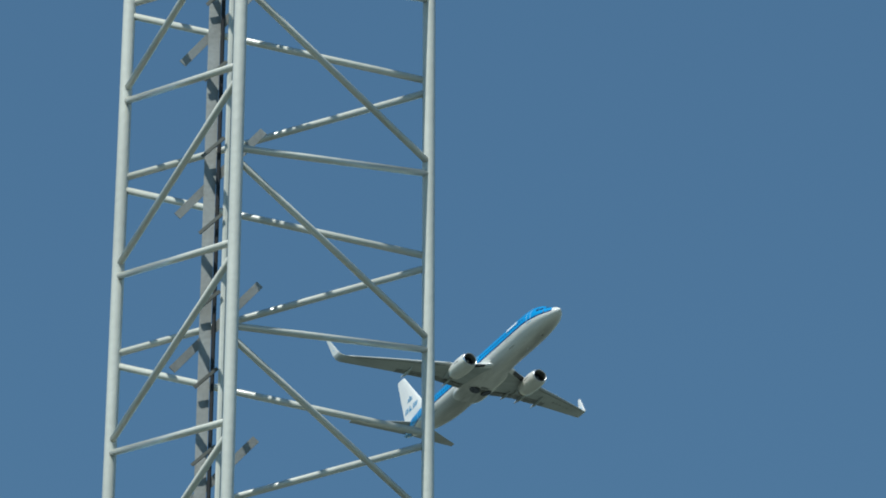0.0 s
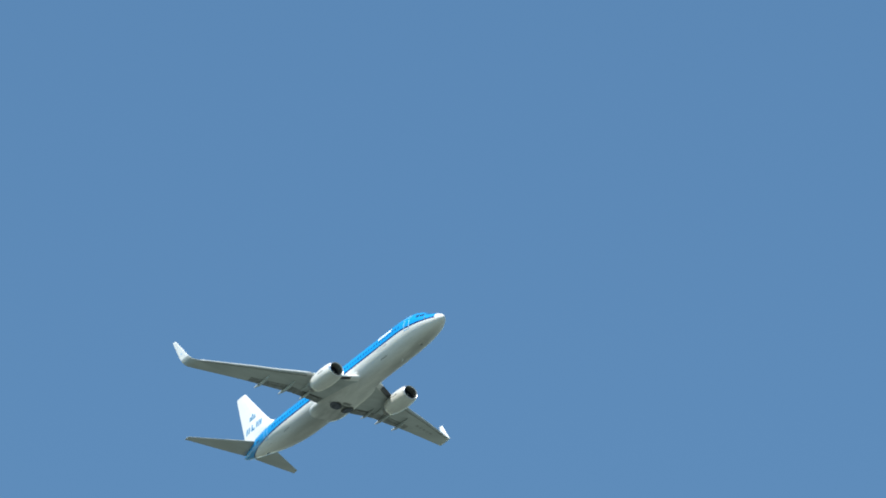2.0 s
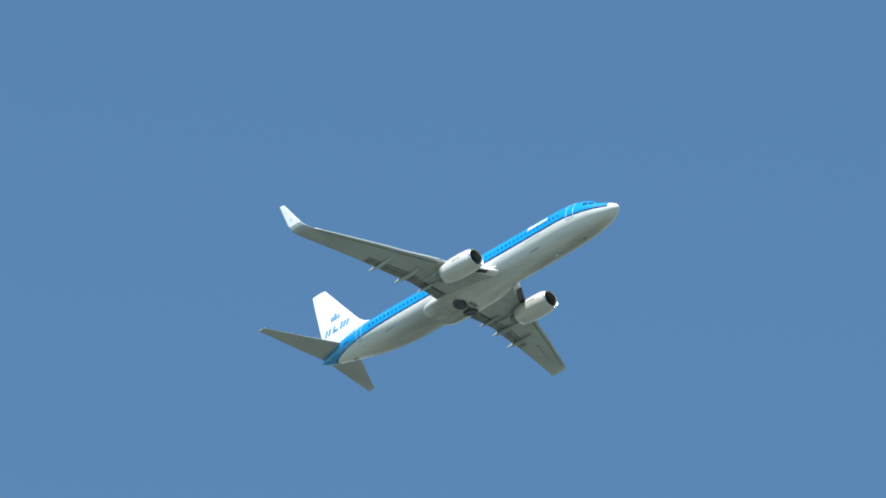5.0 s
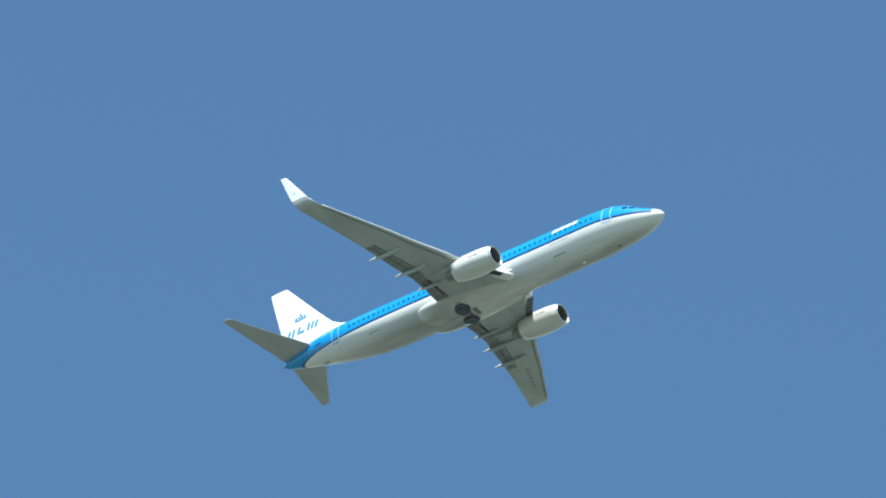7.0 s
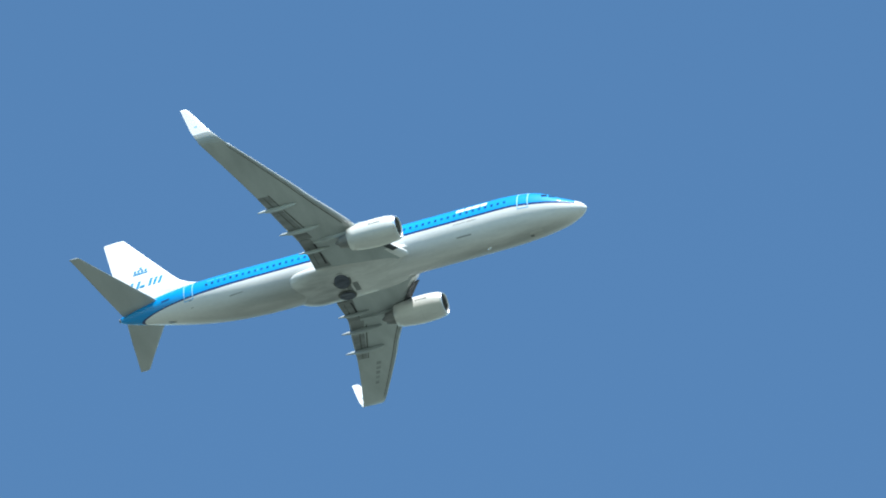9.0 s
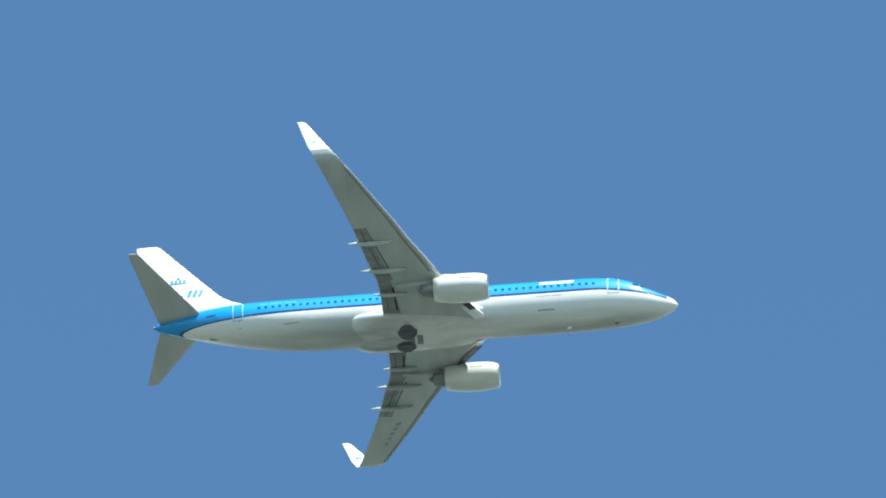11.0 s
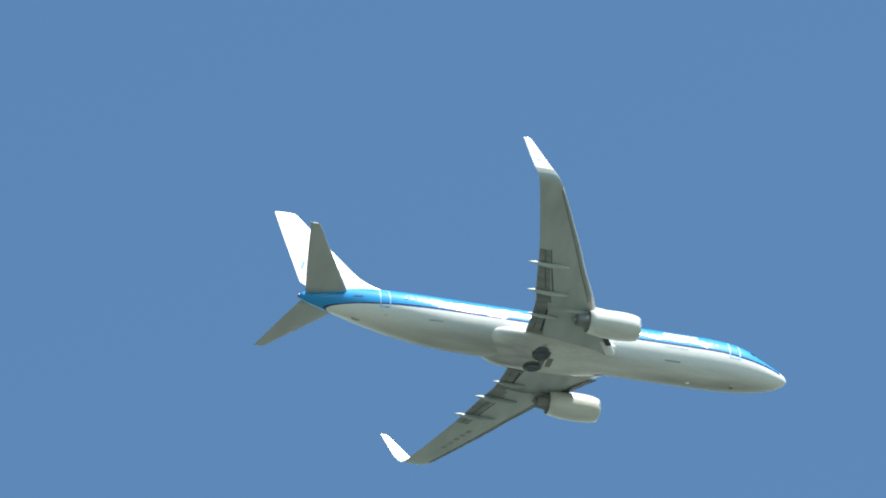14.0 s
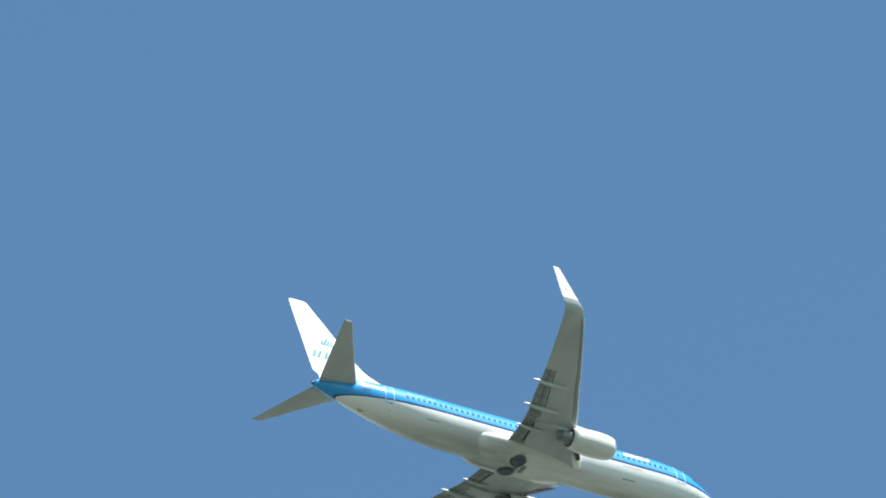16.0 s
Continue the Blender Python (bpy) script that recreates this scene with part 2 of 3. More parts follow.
def again(ob, parent, m=None):
    """Another piece on the same mesh."""
    o = new(ob.name.split(".")[0], ob.data)
    o.parent = parent
    if m is not None:
        o.matrix_basis = m
    return o


def loft(rings, cap=True, closed=True):
    """Skin over rings of equally many points."""
    bm = bmesh.new()
    vs = [[bm.verts.new(p) for p in r] for r in rings]
    n = len(vs[0])
    for a, b in zip(vs, vs[1:]):
        for i in range(n if closed else n - 1):
            j = (i + 1) % n
            bm.faces.new((a[i], a[j], b[j], b[i]))
    if cap:
        bm.faces.new(vs[0][::-1])
        bm.faces.new(vs[-1])
    return bm


def tube(points, r, n=10, bm=None):
    """A round bar through the points."""
    bm = bm or bmesh.new()
    pts = [Vector(p) for p in points]
    last = None
    for k, p in enumerate(pts):
        way = (pts[min(k + 1, len(pts) - 1)] - pts[max(k - 1, 0)]).normalized()
        side = way.cross(Vector((0, 0, 1)) if abs(way.z) < 0.9 else Vector((0, 1, 0))).normalized()
        up = side.cross(way)
        ring = [bm.verts.new(p + r * (math.cos(a) * side + math.sin(a) * up)) for a in (2 * math.pi * i / n for i in range(n))]
        if last:
            for i in range(n):
                bm.faces.new((last[i], last[(i + 1) % n], ring[(i + 1) % n], ring[i]))
        else:
            bm.faces.new(ring[::-1])
        last = ring
    bm.faces.new(last)
    return bm


def bar(a, b, width, thick, face):
    """A flat bar from a to b, its broad side turned to the way face."""
    a, b, face = Vector(a), Vector(b), Vector(face)
    way = (b - a).normalized()
    w = way.cross(face).normalized() * width / 2
    t = w.cross(way).normalized() * thick / 2
    return loft([[p - w - t, p + w - t, p + w + t, p - w + t] for p in (a, b)])


def slab(grid, way, thick):
    """A thin skin over a grid of points, thickened along way (a vector, or a list like the grid)."""
    bm = bmesh.new()
    rows, cols = len(grid), len(grid[0])
    lift = (lambda i, j: Vector(way[i][j])) if isinstance(way, list) else (lambda i, j: Vector(way))
    top = [[bm.verts.new(Vector(grid[i][j]) + lift(i, j) * thick) for j in range(cols)] for i in range(rows)]
    low = [[bm.verts.new(Vector(grid[i][j]) - lift(i, j) * thick) for j in range(cols)] for i in range(rows)]
    for i in range(rows - 1):
        for j in range(cols - 1):
            bm.faces.new((top[i][j], top[i + 1][j], top[i + 1][j + 1], top[i][j + 1]))
            bm.faces.new((low[i][j], low[i][j + 1], low[i + 1][j + 1], low[i + 1][j]))
    for i in range(rows - 1):
        for j in (0, cols - 1):
            bm.faces.new((top[i][j], low[i][j], low[i + 1][j], top[i + 1][j]))
    for j in range(cols - 1):
        for i in (0, rows - 1):
            bm.faces.new((top[i][j], top[i][j + 1], low[i][j + 1], low[i][j]))
    return bm


def glide(table, x):
    """Smooth values between the rows of a table whose first column falls."""
    for k in range(len(table) - 1):
        if table[k][0] >= x >= table[k + 1][0]:
            break
    def slope(i, c):
        if i == 0 or i == len(table) - 1:
            j = 0 if i == 0 else i - 1
            return (table[j + 1][c] - table[j][c]) / (table[j + 1][0] - table[j][0])
        d1 = (table[i][c] - table[i - 1][c]) / (table[i][0] - table[i - 1][0])
        d2 = (table[i + 1][c] - table[i][c]) / (table[i + 1][0] - table[i][0])
        return 0.0 if d1 * d2 <= 0 else 2 * d1 * d2 / (d1 + d2)
    x0, x1 = table[k][0], table[k + 1][0]
    w, s = x1 - x0, (x - x0) / (x1 - x0)
    out = []
    for c in range(1, len(table[0])):
        a, b, ma, mb = table[k][c], table[k + 1][c], slope(k, c) * w, slope(k + 1, c) * w
        out.append((2 * s**3 - 3 * s**2 + 1) * a + (s**3 - 2 * s**2 + s) * ma + (3 * s**2 - 2 * s**3) * b + (s**3 - s**2) * mb)
    return out


# ---- ground ----
GROUND_A, GROUND_B = (0.096, 0.111, 0.092), (0.079, 0.095, 0.077)
bm = bmesh.new()
bmesh.ops.create_grid(bm, x_segments=24, y_segments=24, size=6000)
ground = part("ground", bm, ground_paint())
tagged(ground, "flat open airfield ground of dry pale grass", "ground", kind="structure")


# ---- the lattice mast ----
MAST_X, MAST_Y, TURN, STEP, LEVEL, TAPER = -34.206, 18.185, 5.65193, 0.304573, 18.1417, 0.028593
LEGS = {"A": TURN - 2 * math.pi / 3, "B": TURN, "C": TURN + 2 * math.pi / 3}


def shrink(z):
    return 1 - TAPER * (z - LEVEL)


def on_leg(leg, z):
    r = shrink(z) / math.sqrt(3)
    return Vector((MAST_X + r * math.cos(LEGS[leg]), MAST_Y + r * math.sin(LEGS[leg]), z))


def build_mast():
    mast = new("lattice_mast")
    mast.location = (MAST_X, MAST_Y, 0)
    base = Vector(mast.location)
    tagged(mast, "tall three-legged lattice mast of pale painted steel tubes", "mast")
    top = LEVEL + 33 * STEP
    for leg in LEGS:
        ends = [on_leg(leg, z) - base for z in (0.0, LEVEL, top)]
        part("leg", tube(ends, 0.0208, 14), M_MAST, mast, smooth=True)
    faces = (("A", "B", 0, -0.004), ("C", "A", 0, -0.006), ("B", "C", 0, 0.014))
    for lower, upper, parity, shift in faces:
        for k in range(-59, 33):
            a, b = (lower, upper) if k % 2 == parity else (upper, lower)
            p = on_leg(a, LEVEL + k * STEP + 0.019 + shift) - base
            q = on_leg(b, LEVEL + (k + 1) * STEP - 0.019 + shift) - base
            part("brace", tube((p, q), 0.0114, 10), M_MAST, mast, smooth=True)
    side, away = Vector((0.4694, 0.8830, 0)), Vector((-0.8830, 0.4694, 0))

    def inner(lat, deep, z):
        return (side * lat + away * deep) * shrink(z) + Vector((0, 0, z))
    part("cable_tray", bar(inner(-0.168, 0.03, 0.2), inner(-0.168, 0.03, top - 0.2), 0.038, 0.012, away), M_ZINC, mast, "grey galvanised flat cable tray")
    part("feeder_cable", tube([inner(-0.141, 0.01, z) for z in (0.1, 9, LEVEL, top - 0.3)], 0.0070, 8), M_CABLE, mast, "black feeder cable")
    part("conduit", tube([inner(-0.113, 0.0, z) for z in (0.1, LEVEL, top - 0.3)], 0.0105, 8), M_MAST, mast, "thin pale conduit")
    for n in range(-34, 19):
        z = LEVEL + 0.197 + n * 0.53
        if 0.5 < z < top - 0.5:
            part("rung", bar(inner(-0.268, 0.05, z - 0.136), inner(0.0, 0.05, z + 0.165), 0.026, 0.006, away + Vector((0, 0, 0.2))), M_ZINC, mast, "flat grey cable bracket")
            for dz in (0.0, 0.265):
                part("clamp", bar(inner(-0.196, 0.0, z + dz + 0.05), inner(-0.125, -0.02, z + dz + 0.11), 0.010, 0.008, away), M_SEAM, mast, "dark cable clamp")


build_mast()

# ---- the airliner: x ahead from the nose tip, y to its left, z up ----
airliner = new("airliner")
tagged(airliner, "twin-engine passenger jet, sky-blue roof, white body, grey wings, wheels up", "airplane")

# x, top, bottom, half width
HULL = [(0.0, -0.60, -0.68, 0.04), (-0.25, -0.27, -0.98, 0.40), (-0.8, 0.04, -1.26, 0.76), (-1.5, 0.36, -1.48, 1.08), (-2.2, 0.74, -1.62, 1.32),
        (-3.0, 1.26, -1.75, 1.53), (-4.0, 1.64, -1.86, 1.71), (-5.2, 1.86, -1.94, 1.82), (-6.8, 1.98, -2.0, 1.88), (-9.0, 2.0, -2.01, 1.88),
        (-23.5, 2.0, -2.01, 1.88), (-26.0, 2.0, -1.99, 1.88), (-28.0, 2.0, -1.84, 1.87), (-30.0, 1.98, -1.56, 1.80), (-32.0, 1.94, -1.17, 1.62),
        (-34.0, 1.85, -0.69, 1.30), (-36.0, 1.62, -0.17, 0.86), (-37.3, 1.32, 0.20, 0.48), (-38.08, 0.95, 0.50, 0.20)]


def skin(x, a):
    """A point of the hull: a is the angle from the roof, positive to the left."""
    top, low, half = glide(HULL, x)
    mid, tall = (top + low) / 2, (top - low) / 2
    return Vector((x, half * math.sin(a), mid + tall * math.cos(a)))


def side_angle(x, z):
    top, low, half = glide(HULL, x)
    return math.acos(max(-1, min(1, (z - (top + low) / 2) / ((top - low) / 2))))


def on_side(x, z, sign, out=0.0):
    a = sign * side_angle(x, z)
    return skin(x, a) + Vector((0, math.sin(a), math.cos(a))) * out


def patch(x0, x1, z0, z1, sign, out=0.006, nx=3, nz=3, lean=0.0):
    """A thin panel that lies on the hull's side."""
    xs, zs = [x0 + (x1 - x0) * i / nx for i in range(nx + 1)], [z0 + (z1 - z0) * j / nz for j in range(nz + 1)]
    grid = [[on_side(x + lean * (z - z0), z, sign, out / 2) for z in zs] for x in xs]
    ways = [[(0, math.sin(sign * side_angle(x, z)), math.cos(side_angle(x, z))) for z in zs] for x in xs]
    return slab(grid, ways, out)


def build_hull():
    xs = [0.0, -0.06, -0.14, -0.25, -0.4, -0.6, -0.8] + [-0.8 - 0.35 * k for k in range(1, 24)] + [-9.5 - 1.0 * k for k in range(14)] + [-23.5 - 0.5 * k for k in range(29)] + [-37.7, -37.9, -38.08]
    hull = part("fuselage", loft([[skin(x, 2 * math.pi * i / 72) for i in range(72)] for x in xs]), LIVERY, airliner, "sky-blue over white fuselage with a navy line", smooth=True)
    for sign in (-1, 1):
        # cabin windows
        for k in range(49):
            x = -6.0 - 0.508 * k
            if k in (22, 23):
                continue
            part("cabin_window", patch(x - 0.10, x + 0.10, 0.30, 0.56, sign, 0.008, 1, 2), M_CABIN, hull)
        # door outlines
        for x0, x1, z0, z1 in ((-5.02, -4.14, -0.56, 1.25), (-32.35, -31.55, -0.40, 1.22)):
            for a, b, c, d in ((x0, x0 + 0.08, z0, z1), (x1 - 0.08, x1, z0, z1), (x0 + 0.08, x1 - 0.08, z1 - 0.08, z1), (x0 + 0.08, x1 - 0.08, z0, z0 + 0.08)):
                part("door_outline", patch(a, b, c, d, sign, 0.006, 1, 6), M_OUTLINE, hull, "pale door outline")
        for x0 in (-17.4, -18.4):
            for a, b, c, d in ((x0, x0 + 0.05, 0.05, 1.0), (x0 + 0.5, x0 + 0.55, 0.05, 1.0), (x0 + 0.05, x0 + 0.5, 0.95, 1.0)):
                part("exit_outline", patch(a, b, c, d, sign, 0.005, 1, 4), M_OUTLINE, hull, "pale exit outline")
        # unreadable white title as bars
        for x0, x1 in ((-9.95, -9.30), (-9.22, -8.72), (-8.64, -8.06), (-7.98, -7.48)):
            part("title_bar", patch(x0, x1, 0.68, 1.05, sign, 0.006, 2, 3, 0.15), M_TITLE, hull, "white title bar")
        for x0, x1 in ((-10.2, -9.2), (-9.1, -8.3)):
            part("small_text_bar", patch(x0, x1, -0.50, -0.42, sign, 0.005, 2, 1), M_FAINT, hull, "small pale grey text bar")
        for x0, x1 in ((-30.35, -29.75), (-29.6, -28.7), (-28.55, -27.7)):
            part("rear_text_bar", patch(x0, x1, 0.74, 0.86, sign, 0.005, 2, 2), M_PALE, hull, "small pale text bar")
        part("registration_bar", patch(-34.3, -33.6, 0.32, 0.46, sign, 0.005, 2, 2), M_NAVY, hull, "small dark bar")
        # cargo door seams and vents on the lower side
        for x0, x1, z0, z1 in ((-10.1, -8.9, -1.45, -1.37), (-28.6, -27.5, -1.09, -1.03), (-31.95, -31.72, -0.86, -0.40)):
            part("vent", patch(x0, x1, z0, z1, sign, 0.006, 2, 1), M_VENT, hull, "grey vent")
        # windscreen
        for x0, x1, z0, z1 in ((-3.12, -2.72, 0.28, 0.60), (-2.58, -2.14, 0.18, 0.46)):
            part("cockpit_window", patch(x0, x1, z0, z1, sign, 0.012, 3, 3, -0.25), M_GLASS, hull, "dark cockpit pane")
        rows = [[skin(x, sign * a) + Vector((0.006, 0, 0.008)) for a in (0.10, 0.45, 0.80)] for x in (-2.02, -1.85, -1.66)]
        part("cockpit_window", slab(rows, (0.55, 0, 0.83), 0.010), M_GLASS, hull, "dark cockpit pane")
    for sign in (-1, 1):
        grid = [[skin(x, math.pi - sign * a) + Vector((0, 0, -0.006)) for a in (0.02, 0.09, 0.17)] for x in (-3.6, -4.1, -4.6)]
        part("nose_gear_door", slab(grid, (0, 0, 1), 0.008), M_BELLY, hull, "grimy closed nose gear door")
    part("drain_panel", slab([[skin(x, math.pi - a) + Vector((0, 0, -0.010)) for a in (-0.02, 0.06, 0.14)] for x in (-4.34, -4.48, -4.62)], (0, 0, 1), 0.008), M_SOOT_SHADE, hull, "oily drain panel")
    for sign in (-1, 1):
        part("probe", patch(-1.95, -1.88, -0.42, -0.10, sign, 0.02, 1, 2), M_SEAM, hull, "small dark probe")
    # drain masts, blade antenna and beacon under the belly
    for x, z in ((-7.9, -2.02),):
        part("blade_antenna", loft([[(x + d, w, z + h) for d, w in ((0.14 - s, 0), (0, 0.02), (-0.14 - s, 0), (0, -0.02))] for h, s in ((0.05, 0), (-0.20, 0.10))]), M_WHITE, hull, "white blade antenna")
    low = glide(HULL, -33.9)[1]
    part("tail_skid", loft([[(x, -w, low + 0.10 + 0.25 * (-33.9 - x)), (x, w, low + 0.10 + 0.25 * (-33.9 - x)), (x, w * 0.6, low - d + 0.25 * (-33.9 - x)), (x, -w * 0.6, low - d + 0.25 * (-33.9 - x))] for x, w, d in ((-33.5, 0.02, 0.0), (-33.75, 0.06, 0.12), (-34.05, 0.06, 0.17), (-34.2, 0.04, 0.02))]), M_VENT, hull, "grimy tail skid")
    part("exhaust_ring", tube([(-38.06, 0, 0.74), (-38.22, 0, 0.75)], 0.14, 14), M_CORE, hull, "dark auxiliary exhaust")
    return hull


# wing-to-body fairing: x, half width, bottom
FAIRING = [(-13.2, 1.15, -1.15), (-14.2, 1.68, -1.58), (-15.2, 1.88, -1.90), (-16.6, 1.98, -2.03), (-18.5, 2.03, -2.08), (-20.5, 2.05, -2.10), (-22.0, 2.02, -2.09), (-23.0, 1.84, -1.99), (-23.7, 1.50, -1.80)]


def build_fairing():
    rings = []
    for k in range(42):
        x = -13.2 - 10.5 * k / 41
        half, low = glide(FAIRING, x)
        top = -0.40
        ring = []
        for i in range(36):
            a = 2 * math.pi * i / 36
            c, s = math.cos(a), math.sin(a)
            ring.append((x, half * math.copysign(abs(s) ** 0.93, s), (top + low) / 2 + (top - low) / 2 * math.copysign(abs(c) ** 0.93, c)))
        rings.append(ring)
    fairing = part("belly_fairing", loft(rings), M_FAIRING, airliner, "stained pale belly fairing", smooth=True)
    for y, x in ((-0.80, -19.68), (0.92, -19.88)):
        tilt = 0.28 if y > 0 else -0.28
        ring = lambda r, z: [(x + r * math.cos(2 * math.pi * i / 28), y + r * math.sin(2 * math.pi * i / 28), z + 0.11 + tilt * r * math.sin(2 * math.pi * i / 28)) for i in range(28)]
        part("wheel_well", loft([ring(0.72, -2.16), ring(0.72, -2.098)]), M_SEAM, fairing, "open dark wheel well")
        part("main_wheel", loft([ring(0.60, -2.20), ring(0.60, -2.27), ring(0.52, -2.31), ring(0.34, -2.30), ring(0.32, -2.27)]), M_TYRE, fairing, "black retracted wheel", smooth=True)
    for y0, y1, x0 in ((-0.45, 0.55, -19.2), (-0.35, 0.6, -18.6)):
        part("well_panel", slab([[(x0, y, -2.098) for y in (y0, y1)], [(x0 - 0.42, y, -2.098) for y in (y0, y1)]], (0, 0, 1), 0.008), M_SOOT_SHADE, fairing, "dark grey wheel bay panel")


# y, leading edge x, trailing edge x, z, thickness ratio
WING = [(-1.2, -13.9, -21.33, -1.40, 0.13), (-1.9, -14.5, -21.33, -1.32, 0.13), (-2.9, -15.25, -21.34, -1.20, 0.125), (-3.9, -15.95, -21.36, -1.07, 0.12),
        (-5.0, -16.66, -21.45, -0.92, 0.115), (-6.5, -17.44, -21.88, -0.73, 0.11), (-9.0, -18.84, -22.48, -0.42, 0.105), (-10.4, -19.54, -22.82, -0.24, 0.10),
        (-13.0, -20.96, -23.60, 0.10, 0.10), (-15.4, -22.30, -24.36, 0.42, 0.095), (-16.3, -22.83, -24.66, 0.55, 0.09)]


def wing_row(y):
    return glide(WING, -abs(y))


def airfoil(le, te, thick, n=14):
    """Offsets (x, z) round a section from the tail over the top to the nose and back below."""
    c, out = le - te, []
    for k in range(2 * n):
        up = k <= n
        f = (1 + math.cos(math.pi * k / n)) / 2
        t = 5 * thick * (0.2969 * math.sqrt(f) - 0.126 * f - 0.3516 * f**2 + 0.2843 * f**3 - 0.1036 * f**4)
        out.append((le - c * f, c * ((t if up else -t * 0.85) + 0.02 * (1 - (2 * f - 0.8) ** 2) * 0.5)))
    return out


def under_wing(y, f):
    """A point on the wing's lower side at the share f of the chord."""
    le, te, z, thick = wing_row(y)
    c = le - te
    t = 5 * thick * (0.2969 * math.sqrt(f) - 0.126 * f - 0.3516 * f**2 + 0.2843 * f**3 - 0.1036 * f**4)
    return Vector((le - c * f, y, z + c * (-t * 0.85 + 0.01 * (1 - (2 * f - 0.8) ** 2))))


def wing_mark(y0, y1, f0, f1, width, n=8, thick=0.012, drop=0.0):
    """A strip that lies along the lower side from (y0, f0) to (y1, f1); width as a share of the chord."""
    grid = [[under_wing(y0 + (y1 - y0) * k / n, f0 + (f1 - f0) * k / n + w) + Vector((0, 0, -drop)) for w in (-width / 2, width / 2)] for k in range(n + 1)]
    return slab(grid, (0, 0, 1), thick)


# winglet: y, z, leading edge x, trailing edge x, width of the section
WINGLET = [(16.10, 0.52, -22.71, -24.59, 0.17), (16.45, 0.585, -22.92, -24.72, 0.155), (16.72, 0.70, -23.11, -24.84, 0.14), (16.90, 0.88, -23.31, -24.95, 0.125), (17.01, 1.10, -23.52, -25.07, 0.11),
           (17.09, 1.38, -23.76, -25.20, 0.10), (17.15, 1.72, -24.02, -25.36, 0.09), (17.30, 2.72, -24.72, -25.69, 0.07), (17.46, 3.68, -25.40, -25.99, 0.05), (17.48, 3.82, -25.58, -26.05, 0.04), (17.483, 3.845, -25.75, -26.00, 0.004)]


def blade_rings(rows, sign):
    rs = []
    for row in rows:
        k = WINGLET.index(row)
        a, b = WINGLET[max(0, k - 1)], WINGLET[min(len(WINGLET) - 1, k + 1)]
        lean = math.atan2(b[1] - a[1], b[0] - a[0]) if k else 0.14
        y, z, le, te, w = row
        rs.append([(px, sign * (y - math.sin(lean) * pz), z + math.cos(lean) * pz) for px, pz in airfoil(le, te, w / (le - te))])
    return rs


